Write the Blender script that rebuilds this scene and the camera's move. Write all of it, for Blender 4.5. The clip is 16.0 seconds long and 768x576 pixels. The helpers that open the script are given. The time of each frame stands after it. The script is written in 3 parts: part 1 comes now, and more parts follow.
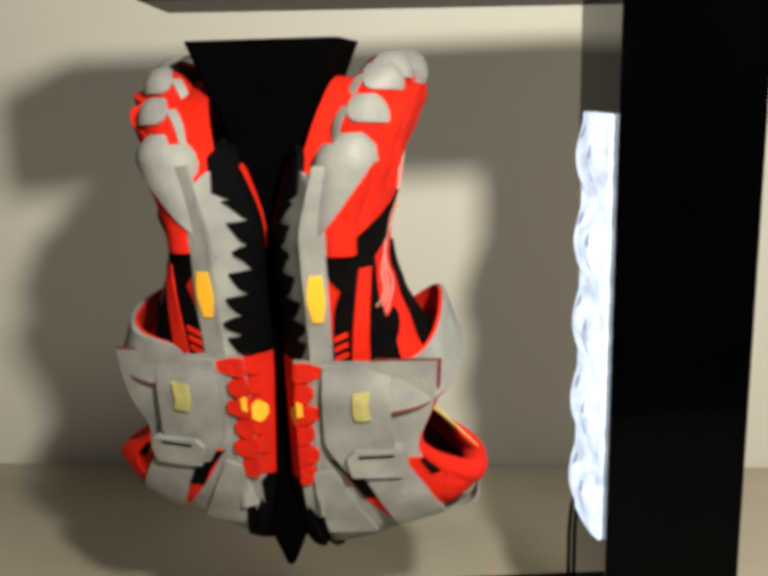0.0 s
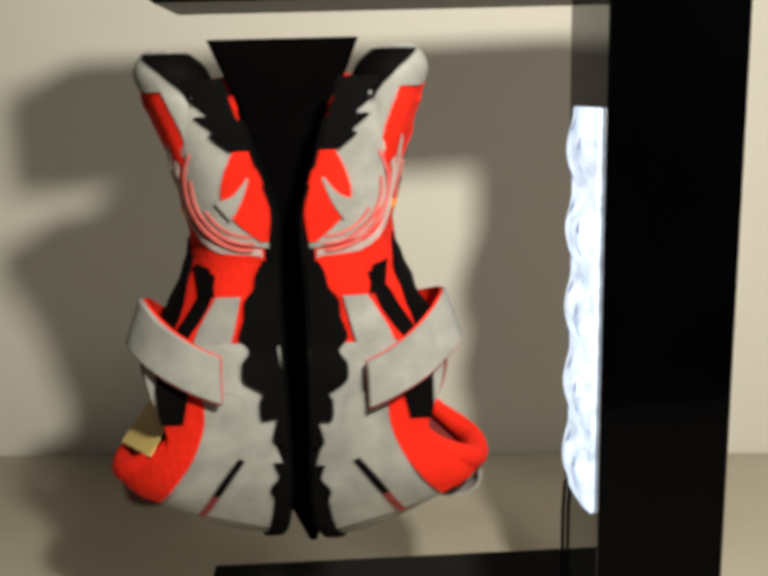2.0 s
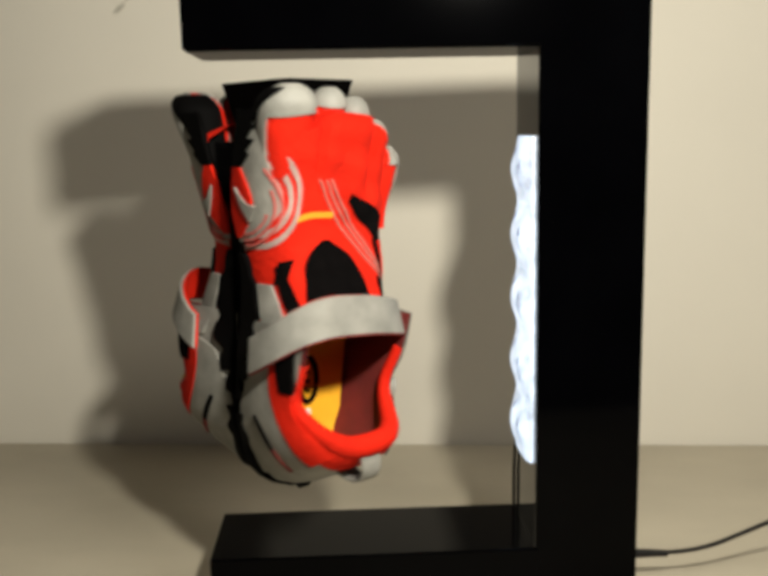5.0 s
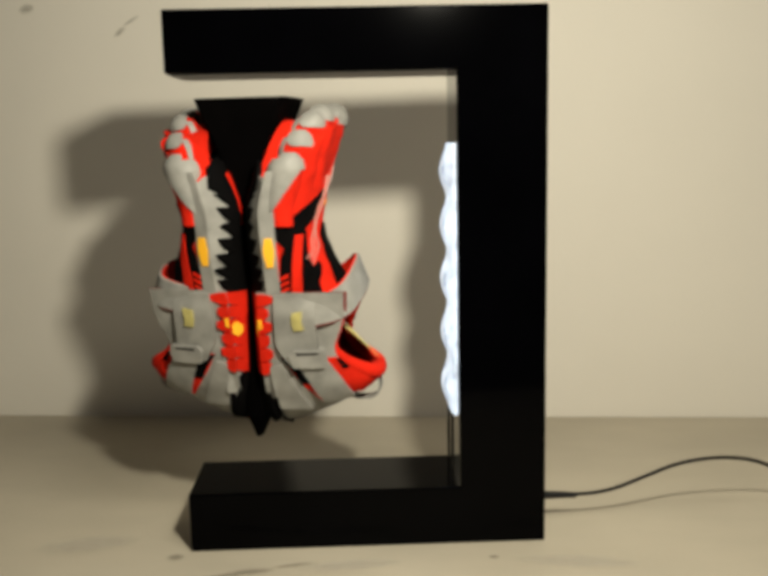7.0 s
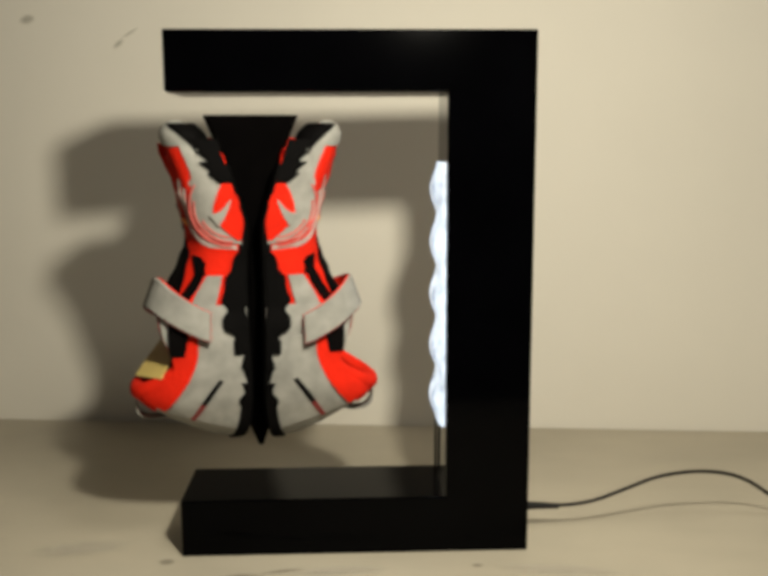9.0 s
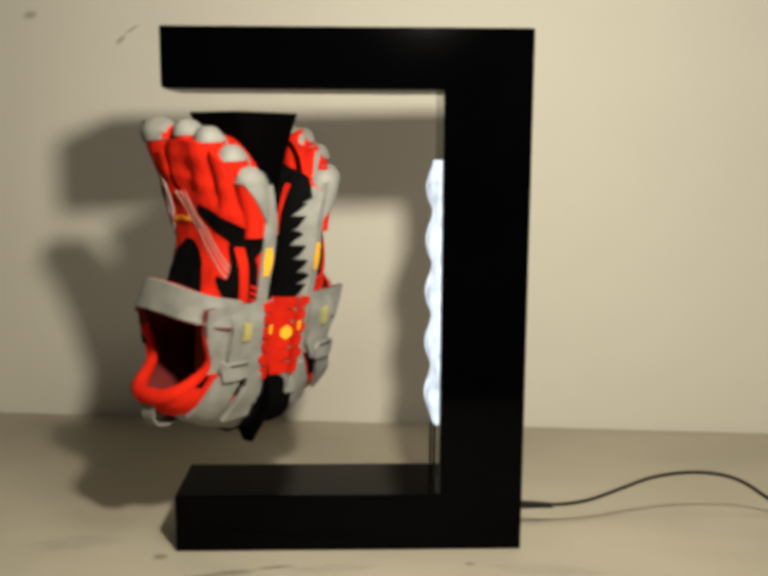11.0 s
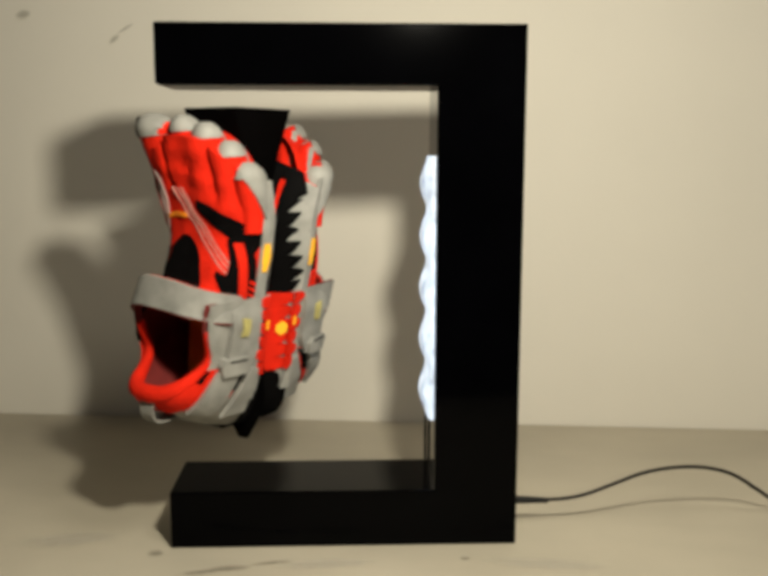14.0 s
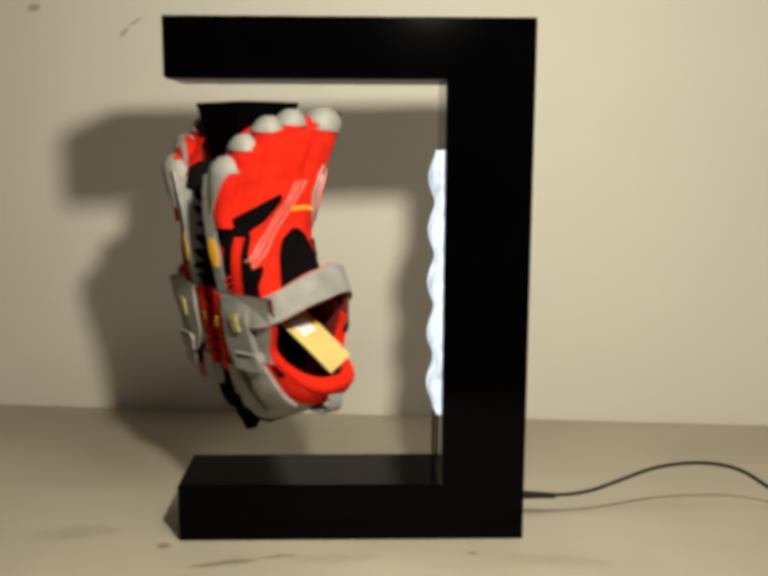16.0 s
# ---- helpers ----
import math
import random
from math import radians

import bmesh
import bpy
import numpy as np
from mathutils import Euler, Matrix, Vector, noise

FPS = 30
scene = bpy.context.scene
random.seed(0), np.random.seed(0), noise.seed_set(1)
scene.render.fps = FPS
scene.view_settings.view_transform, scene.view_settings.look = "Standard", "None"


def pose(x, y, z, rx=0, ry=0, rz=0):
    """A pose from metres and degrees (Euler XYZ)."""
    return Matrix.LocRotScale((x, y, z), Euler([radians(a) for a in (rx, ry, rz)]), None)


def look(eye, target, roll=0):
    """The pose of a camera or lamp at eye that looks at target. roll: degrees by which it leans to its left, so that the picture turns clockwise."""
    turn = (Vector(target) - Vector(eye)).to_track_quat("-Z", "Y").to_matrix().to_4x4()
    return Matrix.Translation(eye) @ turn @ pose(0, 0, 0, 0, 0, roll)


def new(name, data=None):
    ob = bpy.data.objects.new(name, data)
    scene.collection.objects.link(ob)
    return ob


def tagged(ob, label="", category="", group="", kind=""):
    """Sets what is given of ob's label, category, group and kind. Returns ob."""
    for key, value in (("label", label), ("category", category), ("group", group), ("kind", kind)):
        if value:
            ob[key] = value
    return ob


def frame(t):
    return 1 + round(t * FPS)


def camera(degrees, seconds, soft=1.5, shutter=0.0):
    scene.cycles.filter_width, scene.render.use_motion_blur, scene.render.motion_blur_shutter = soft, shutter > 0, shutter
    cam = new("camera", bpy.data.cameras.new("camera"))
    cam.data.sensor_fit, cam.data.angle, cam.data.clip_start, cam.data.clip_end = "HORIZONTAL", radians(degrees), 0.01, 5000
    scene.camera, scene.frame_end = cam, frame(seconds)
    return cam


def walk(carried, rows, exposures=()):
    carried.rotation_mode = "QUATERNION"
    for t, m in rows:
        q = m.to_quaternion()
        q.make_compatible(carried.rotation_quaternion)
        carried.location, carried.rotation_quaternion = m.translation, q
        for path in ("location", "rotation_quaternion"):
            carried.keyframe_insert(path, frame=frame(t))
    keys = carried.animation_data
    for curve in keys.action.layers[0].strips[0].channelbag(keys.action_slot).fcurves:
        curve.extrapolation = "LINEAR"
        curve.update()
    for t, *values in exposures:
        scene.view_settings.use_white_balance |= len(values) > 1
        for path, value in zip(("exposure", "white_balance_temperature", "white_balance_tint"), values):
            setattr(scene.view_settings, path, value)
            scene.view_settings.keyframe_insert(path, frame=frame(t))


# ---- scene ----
cam = camera(45.3, 16.0, soft=4.5, shutter=0.5)
PATH = [
    (0, (0.094, -0.431, 0.343), (0.163, 1.52, -0.088), -1.3),
    (0.5, (0.096, -0.436, 0.343), (0.168, 1.517, -0.086), -1.4),
    (1, (0.093, -0.44, 0.345), (0.178, 1.512, -0.084), -1.3),
    (1.5, (0.097, -0.446, 0.349), (0.169, 1.499, -0.112), -1.9),
    (2, (0.088, -0.457, 0.34), (0.173, 1.495, -0.085), -1.6),
    (2.5, (0.095, -0.466, 0.339), (0.159, 1.491, -0.071), -1.8),
    (3, (0.091, -0.476, 0.34), (0.151, 1.483, -0.058), -1.8),
    (3.5, (0.096, -0.494, 0.341), (0.162, 1.466, -0.051), -1.4),
    (4, (0.096, -0.518, 0.339), (0.173, 1.445, -0.037), -1.1),
    (6.5, (0.129, -0.692, 0.326), (0.201, 1.283, 0.021), -1.0),
    (7, (0.143, -0.715, 0.332), (0.197, 1.258, 0.01), -1.2),
    (7.5, (0.143, -0.722, 0.341), (0.194, 1.251, 0.015), -1.1),
    (8, (0.138, -0.728, 0.343), (0.197, 1.244, 0.011), -0.9),
    (8.5, (0.14, -0.732, 0.343), (0.203, 1.242, 0.029), -0.5),
    (9, (0.142, -0.734, 0.343), (0.218, 1.24, 0.031), -0.2),
    (11.5, (0.154, -0.736, 0.343), (0.209, 1.238, 0.026), 0.3),
    (12, (0.145, -0.737, 0.342), (0.214, 1.238, 0.032), 0.3),
    (12.5, (0.15, -0.736, 0.341), (0.215, 1.239, 0.031), 0.2),
    (13, (0.152, -0.736, 0.341), (0.221, 1.237, 0.025), 0.2),
    (13.5, (0.149, -0.736, 0.343), (0.227, 1.236, 0.021), 0.2),
    (14, (0.152, -0.738, 0.336), (0.224, 1.237, 0.029), 0.1),
    (14.5, (0.154, -0.737, 0.341), (0.218, 1.235, 0.019), 0.1),
    (15, (0.155, -0.737, 0.341), (0.209, 1.236, 0.015), 0.0),
    (15.5, (0.156, -0.738, 0.334), (0.204, 1.238, 0.023), 0.1),
    (16, (0.155, -0.737, 0.337), (0.202, 1.236, 0.015), 0.2),
]
walk(cam, [(t, look(e, a, r)) for t, e, a, r in PATH], [(0.0, 0.12, 6100, 8), (4.0, 0.12, 6150, 8), (6.5, -0.04, 6500, 6), (16.0, -0.05, 6500, 6)])

# ---- light: one small lamp close in front of the display, an added dim overhead fill ----
def area_lamp(name, place, target, watts, size, color):
    data = bpy.data.lights.new(name, "AREA")
    data.shape, data.size, data.energy, data.color = "DISK", size, watts, color
    ob = new(name, data)
    ob.matrix_world = look(place, target)
    return ob

area_lamp("table_lamp_light", (0.24, -0.45, 0.53), (0.16, 0.3, 0.2), 6.1, 0.045, (1.0, 0.92, 0.77))
# unseen fill, added to lift the shadows and the right-hand side
area_lamp("ceiling_fill", (0.9, -0.9, 1.62), (0.9, -0.9, 0.0), 12.0, 0.5, (1.0, 0.92, 0.8))
world = bpy.data.worlds.new("world")
world.use_nodes = True
world.node_tree.nodes["Background"].inputs[0].default_value = (1.0, 0.9, 0.78, 1)
world.node_tree.nodes["Background"].inputs[1].default_value = 0.05
scene.world = world
scene.view_settings.exposure = 0.0


# ---- materials ----
def material(name, color, rough=0.6, metal=0.0, vary=0.12, scale=40.0, bump=0.0, bump_scale=400.0, dark=None,
             spec=0.5, emit=None, strength=0.0, stretch=(1, 1, 1), sheen=0.0, coat=0.0):
    mat = bpy.data.materials.new(name)
    mat.use_nodes = True
    nt = mat.node_tree
    n, l = nt.nodes, nt.links
    b = n["Principled BSDF"]
    b.inputs["Roughness"].default_value = rough
    b.inputs["Metallic"].default_value = metal
    b.inputs["Specular IOR Level"].default_value = spec
    b.inputs["Sheen Weight"].default_value = sheen
    b.inputs["Coat Weight"].default_value = coat
    coord = n.new("ShaderNodeTexCoord")
    mp = n.new("ShaderNodeMapping")
    mp.inputs["Scale"].default_value = stretch
    l.new(coord.outputs["Object"], mp.inputs[0])
    big = n.new("ShaderNodeTexNoise")
    big.inputs["Scale"].default_value, big.inputs["Detail"].default_value = scale, 6
    l.new(mp.outputs[0], big.inputs["Vector"])
    ramp = n.new("ShaderNodeMix")
    ramp.data_type = "RGBA"
    lo = dark or tuple(c * (1 - vary) for c in color)
    hi = tuple(min(1, c * (1 + vary)) for c in color)
    ramp.inputs[6].default_value, ramp.inputs[7].default_value = (*lo, 1), (*hi, 1)
    mr = n.new("ShaderNodeMapRange")
    mr.inputs[1].default_value, mr.inputs[2].default_value = 0.3, 0.7
    l.new(big.outputs[0], mr.inputs[0])
    l.new(mr.outputs[0], ramp.inputs[0])
    l.new(ramp.outputs[2], b.inputs["Base Color"])
    if bump:
        fine = n.new("ShaderNodeTexNoise")
        fine.inputs["Scale"].default_value, fine.inputs["Detail"].default_value = bump_scale, 3
        l.new(mp.outputs[0], fine.inputs["Vector"])
        bp = n.new("ShaderNodeBump")
        bp.inputs["Strength"].default_value, bp.inputs["Distance"].default_value = bump, 0.001
        l.new(fine.outputs[0], bp.inputs["Height"])
        l.new(bp.outputs[0], b.inputs["Normal"])
    if emit:
        b.inputs["Emission Color"].default_value = (*emit, 1)
        lit = n.new("ShaderNodeMapRange")
        lit.inputs[1].default_value, lit.inputs[2].default_value = 0.35, 0.65
        lit.inputs[3].default_value, lit.inputs[4].default_value = 0.7 * strength, 1.25 * strength
        l.new(big.outputs[0], lit.inputs[0])
        l.new(lit.outputs[0], b.inputs["Emission Strength"])
    return mat


WALL = material("wall_paint", (0.66, 0.62, 0.54), 0.8, vary=0.05, scale=2.2, bump=0.15, bump_scale=180)
TABLE = material("table_top", (0.43, 0.385, 0.30), 0.55, vary=0.08, scale=6.0, bump=0.25, bump_scale=120, stretch=(1, 2, 1))
# FLOOR and DARKWALL are unseen; their dark colours stand for the room's dimness
FLOOR = material("floor_covering", (0.06, 0.05, 0.042), 0.7, vary=0.2, scale=6)
CEIL = material("ceiling_paint", (0.6, 0.58, 0.54), 0.85, vary=0.03, scale=3)
DARKWALL = material("dim_room_wall", (0.03, 0.028, 0.026), 0.9, vary=0.05, scale=3)
LACQUER = material("black_lacquer", (0.0005, 0.0005, 0.0007), 0.08, vary=0.3, scale=15, spec=0.05)
ACRYLIC = material("black_acrylic", (0.0006, 0.0006, 0.0006), 0.05, vary=0.2, scale=15, spec=0.6)
HOLDER = material("holder_black", (0.0008, 0.0006, 0.0006), 0.85, vary=0.3, scale=60, spec=0.02)
CABLE = material("cable_black", (0.006, 0.0055, 0.005), 0.5, vary=0.2, spec=0.2)
RED = material("red_fabric", (0.56, 0.014, 0.004), 0.85, spec=0.1, vary=0.16, scale=45, bump=0.9, bump_scale=260)
LINING = material("red_lining", (0.15, 0.010, 0.008), 0.85, vary=0.2, scale=60, bump=0.5, bump_scale=700)
GREY = material("grey_rubber", (0.235, 0.228, 0.206), 0.65, vary=0.2, scale=60, bump=0.3, bump_scale=500)
WEB = material("grey_webbing", (0.225, 0.218, 0.196), 0.8, vary=0.22, scale=60, bump=0.6, bump_scale=1200)
BLACK = material("black_mesh", (0.0018, 0.0014, 0.0014), 0.9, spec=0.05, vary=0.4, scale=120, bump=0.5, bump_scale=1400)
RUBBER = material("black_rubber", (0.0014, 0.0012, 0.0012), 0.75, spec=0.05, vary=0.3, scale=60)
YELLOW = material("yellow_foam", (0.85, 0.42, 0.012), 0.7, vary=0.08, scale=60)
CARD = material("yellow_card", (0.60, 0.45, 0.14), 0.6, vary=0.06, scale=60)
WHITE = material("white_print", (0.75, 0.72, 0.66), 0.6, vary=0.04)
ORANGE = material("orange_print", (0.95, 0.28, 0.01), 0.6, vary=0.05)
SILVER = material("silver_thread", (0.42, 0.165, 0.135), 0.6, vary=0.15, scale=200)
PALE = material("pale_print", (0.36, 0.27, 0.245), 0.7, vary=0.2, scale=90)
FADED = material("faded_yellow", (0.38, 0.33, 0.11), 0.8, vary=0.2, scale=120)
PINK = material("pink_print", (0.50, 0.10, 0.085), 0.7, vary=0.2, scale=90)
GLOW = material("led_lens", (0.25, 0.27, 0.3), 0.3, vary=0.3, scale=90, emit=(0.76, 0.86, 1.0), strength=0.92)
GLOW_DIM = material("led_gap", (0.4, 0.45, 0.55), 0.3, vary=0.1, scale=200, emit=(0.45, 0.55, 0.8), strength=0.35)


# ---- mesh helpers ----
def mesh_object(name, bm, mat, smooth=True):
    bmesh.ops.recalc_face_normals(bm, faces=bm.faces)
    me = bpy.data.meshes.new(name)
    bm.to_mesh(me)
    bm.free()
    me.materials.append(mat)
    if smooth:
        me.shade_smooth()
        me.set_sharp_from_angle(angle=radians(42))
    return new(name, me)


def part(name, bm, mat, parent, label="", smooth=True):
    ob = mesh_object(name, bm, mat, smooth)
    ob.parent = parent
    if label:
        tagged(ob, label)
    return ob


def box_bm(x0, x1, y0, y1, z0, z1, bevel=0.0, seg=2):
    bm = bmesh.new()
    bmesh.ops.create_cube(bm, size=1, matrix=Matrix.Translation(((x0 + x1) / 2, (y0 + y1) / 2, (z0 + z1) / 2))
                          @ Matrix.Diagonal((x1 - x0, y1 - y0, z1 - z0, 1)))
    if bevel:
        bmesh.ops.bevel(bm, geom=bm.edges[:], offset=bevel, segments=seg, profile=0.5, affect="EDGES")
    return bm


def grid_bm(rows, close=False):
    """A sheet from rows of points; close joins the first and last point of each row."""
    bm = bmesh.new()
    vs = [[bm.verts.new(p) for p in r] for r in rows]
    for a, b in zip(vs, vs[1:]):
        m = len(a)
        for i in range(m if close else m - 1):
            j = (i + 1) % m
            bm.faces.new((a[i], a[j], b[j], b[i]))
    return bm


def tube_bm(points, radius, seg=10, caps=True, up=Vector((0, 0, 1))):
    pts = [Vector(p) for p in points]
    rows = []
    for i, p in enumerate(pts):
        d = (pts[min(i + 1, len(pts) - 1)] - pts[max(i - 1, 0)]).normalized()
        a = d.cross(up if abs(d.dot(up)) < 0.97 else Vector((1, 0, 0))).normalized()
        b = d.cross(a)
        r = radius(i / (len(pts) - 1)) if callable(radius) else radius
        rows.append([p + (a * math.cos(k * math.tau / seg) + b * math.sin(k * math.tau / seg)) * r for k in range(seg)])
    bm = grid_bm(rows, True)
    if caps:
        bm.verts.ensure_lookup_table()
        bm.faces.new(bm.verts[:seg])
        bm.faces.new(bm.verts[-seg:])
    return bm


def curve(table):
    """A smooth function through (position, value) pairs."""
    xs = [a for a, _ in table]
    ys = [b for _, b in table]
    if xs[0] > xs[-1]:
        xs, ys = xs[::-1], ys[::-1]
    n = len(xs)
    d = [(ys[i + 1] - ys[i]) / (xs[i + 1] - xs[i]) for i in range(n - 1)]
    m = [d[0]] + [0 if d[i - 1] * d[i] <= 0 else (d[i - 1] + d[i]) / 2 for i in range(1, n - 1)] + [d[-1]]

    def f(x):
        if x <= xs[0]:
            return ys[0]
        if x >= xs[-1]:
            return ys[-1]
        i = max(k for k in range(n - 1) if xs[k] <= x)
        h = xs[i + 1] - xs[i]
        t = (x - xs[i]) / h
        return ((2 * t ** 3 - 3 * t * t + 1) * ys[i] + (t ** 3 - 2 * t * t + t) * h * m[i]
                + (3 * t * t - 2 * t ** 3) * ys[i + 1] + (t ** 3 - t * t) * h * m[i + 1])
    return f


def spline(pts, n):
    """n points along a smooth line through pts."""
    t = [0.0]
    for a, b in zip(pts, pts[1:]):
        t.append(t[-1] + max(1e-6, math.dist(a, b)))
    fs = [curve([(u, p[k]) for u, p in zip(t, pts)]) for k in range(len(pts[0]))]
    return [tuple(f(t[-1] * i / (n - 1)) for f in fs) for i in range(n)]


# ---- the room ----
ROOM = pose(0, 0.379, 0, 0, 0, -6.05)


def setting(name, bm, mat, label, category):
    ob = mesh_object(name, bm, mat)
    ob.matrix_world = ROOM
    return tagged(ob, label, category, kind="structure")


def build_room():
    setting("wall_north", box_bm(-1.7, 1.7, 0.0, 0.1, -0.74, 1.66), WALL, "plain cream painted wall behind the table", "wall")
    setting("wall_south", box_bm(-1.7, 1.7, -2.7, -2.6, -0.74, 1.66), DARKWALL, "plain unseen wall behind the viewer, coloured dark for a dim room", "wall")
    setting("wall_west", box_bm(-1.8, -1.7, -2.7, 0.1, -0.74, 1.66), DARKWALL, "plain unseen side wall, coloured dark for a dim room", "wall")
    setting("wall_east", box_bm(1.7, 1.8, -2.7, 0.1, -0.74, 1.66), DARKWALL, "plain unseen side wall, coloured dark for a dim room", "wall")
    setting("ceiling", box_bm(-1.8, 1.8, -2.7, 0.1, 1.66, 1.76), CEIL, "plain off-white ceiling", "ceiling")
    setting("floor", box_bm(-1.8, 1.8, -2.7, 0.1, -0.84, -0.74), FLOOR, "plain brown floor", "floor")
    table = tagged(new("table"), "beige table with a smooth worn top against the wall", "table")
    table.matrix_world = ROOM
    part("tabletop", box_bm(-1.3, 1.3, -0.8, -0.002, -0.03, 0.0, 0.002), TABLE, table)
    for x in (-1.22, 1.22):
        for y in (-0.74, -0.06):
            part("leg", box_bm(x - 0.025, x + 0.025, y - 0.025, y + 0.025, -0.74, -0.03), TABLE, table)


build_room()


def soft_mark(name, place, turn, sx, sy, mat, label, category):
    """A thin smudge that fades out towards its uneven edge."""
    bm = bmesh.new()
    bm.faces.new([bm.verts.new((math.cos(math.tau * q / 32), math.sin(math.tau * q / 32), 0)) for q in range(32)])
    ob = mesh_object(name, bm, mat)
    ob.matrix_world = place @ pose(0, 0, 0, 0, 0, turn) @ Matrix.Diagonal((sx, sy, 1, 1))
    return tagged(ob, label, category, kind="structure")


def smudge_material(name, color, most):
    mat = material(name, color, 0.8, vary=0.15, scale=5)
    nt = mat.node_tree
    coord = nt.nodes.new("ShaderNodeTexCoord")
    ball = nt.nodes.new("ShaderNodeTexGradient")
    ball.gradient_type = "SPHERICAL"
    rag = nt.nodes.new("ShaderNodeTexNoise")
    rag.inputs["Scale"].default_value = 2.5
    both = nt.nodes.new("ShaderNodeMath")
    both.operation = "MULTIPLY"
    fade = nt.nodes.new("ShaderNodeMapRange")
    fade.inputs[1].default_value, fade.inputs[2].default_value = 0.05, 0.35
    fade.inputs[4].default_value = most
    nt.links.new(coord.outputs["Object"], ball.inputs[0])
    nt.links.new(coord.outputs["Object"], rag.inputs["Vector"])
    nt.links.new(ball.outputs[1], both.inputs[0])
    nt.links.new(rag.outputs[0], both.inputs[1])
    nt.links.new(both.outputs[0], fade.inputs[0])
    nt.links.new(fade.outputs[0], nt.nodes["Principled BSDF"].inputs["Alpha"])
    return mat


def build_marks():
    """Small scuffs on the wall and stains on the table."""
    scuff = smudge_material("scuff", (0.32, 0.295, 0.24), 0.38)
    stain = smudge_material("stain", (0.19, 0.17, 0.13), 0.42)
    pale = smudge_material("worn_patch", (0.50, 0.46, 0.39), 0.35)
    for x, z, turn, sx, sz in ((-0.127, 0.459, 40, 0.0105, 0.0042), (-0.113, 0.471, 30, 0.015, 0.0022), (-0.236, 0.488, 15, 0.012, 0.007)):
        soft_mark("wall_scuff", ROOM @ pose(x, -0.0008, z, 90), turn, sx, sz, scuff, "faint grey scuff on the cream wall", "scuff")
    for x, y, turn, sx, sy in ((-0.011, -0.010, 0, 0.009, 0.008), (0.052, -0.040, 8, 0.024, 0.007), (0.086, -0.031, 12, 0.022, 0.004), (0.245, -0.028, 0, 0.006, 0.004),
                               (0.030, -0.046, 10, 0.020, 0.005)):
        soft_mark("table_stain", pose(x, y, 0.0006), turn, sx, sy, stain, "small dark stain on the table top", "stain")
    for x, y, turn, sx, sy in ((0.13, -0.034, 5, 0.05, 0.012), (0.31, -0.04, -8, 0.06, 0.014), (-0.09, 0.02, 10, 0.05, 0.02)):
        soft_mark("worn_patch", pose(x, y, 0.0005), turn, sx, sy, pale, "pale worn patch on the table top", "stain")


build_marks()


# ---- the display stand ----
def build_stand():
    stand = tagged(new("display_stand"), "black glossy C-shaped levitating display stand on the table", "display stand")
    W, H, D = 0.2915, 0.43, 0.078
    outline = [(0, H), (W, H), (W, 0), (0, 0), (0, 0.049), (0.222, 0.049), (0.222, 0.383), (0, 0.383)]
    bm = bmesh.new()
    f = bm.faces.new([bm.verts.new((x, 0, z)) for x, z in outline])
    ext = bmesh.ops.extrude_face_region(bm, geom=[f])
    bmesh.ops.translate(bm, verts=[v for v in ext["geom"] if isinstance(v, bmesh.types.BMVert)], vec=(0, D, 0))
    bmesh.ops.recalc_face_normals(bm, faces=bm.faces)
    bmesh.ops.bevel(bm, geom=bm.edges[:], offset=0.0012, segments=2, profile=0.5, affect="EDGES")
    part("frame", bm, LACQUER, stand, smooth=False)
    # thin sheets added so these two frame faces reflect more than the front
    part("underside_gloss", box_bm(0.002, 0.2215, 0.002, D - 0.002, 0.3822, 0.38295), ACRYLIC, stand, "added glossy black sheet that lets the beam's underside mirror the wall")
    part("inner_gloss", box_bm(0.2212, 0.22195, 0.002, D - 0.002, 0.0495, 0.382), ACRYLIC, stand, "added glossy black sheet that lets the column's inner side mirror the wall")
    # light strip with five lens bulges on the inner side of the column
    strip = part("light_strip", box_bm(0.2180, 0.2211, 0.007, 0.057, 0.107, 0.327, 0.001), GLOW, stand, "glowing cool-white strip backing")
    for i in range(5):
        zc = 0.327 - 0.0220 - i * 0.0440
        rows = []
        for a in range(17):
            s = a / 16
            z = zc - 0.0218 + 0.0436 * s
            h = 0.0018 + 0.0060 * (0.5 - 0.5 * math.cos(math.tau * s)) ** 0.8
            rows.append([(0.2180 - h * math.sin(math.pi * b / 10) ** 0.45, 0.010 + 0.044 * b / 10, z) for b in range(11)])
        part("lens", grid_bm(rows), GLOW, strip, "bright white lens bulge")
        for y, w, h, dz in ((0.0185, 0.0017, 0.010, -0.002), (0.036, 0.0035, 0.0035, 0.0125), (0.040, 0.0035, 0.005, -0.013)):
            pts = []
            for q in range(12):
                py, pz = y + w * math.cos(math.tau * q / 12), dz + h * math.sin(math.tau * q / 12)
                rise = 0.0018 + 0.0060 * (0.5 + 0.5 * math.cos(math.tau * pz / 0.0436)) ** 0.8
                pts.append((0.2180 - rise * math.sin(math.pi * (py - 0.010) / 0.044) ** 0.45 - 0.0004, py, zc + pz))
            bm = bmesh.new()
            bm.faces.new([bm.verts.new(q) for q in pts])
            part("light_chip", bm, GLOW_DIM, strip, "dim bluish chip behind the lens")
    part("wire", tube_bm([(0.2195, 0.058, 0.109), (0.2195, 0.068, 0.098), (0.2195, 0.072, 0.080), (0.2195, 0.072, 0.0495)], 0.0011, 8), CABLE, stand, "thin black lead under the light strip")


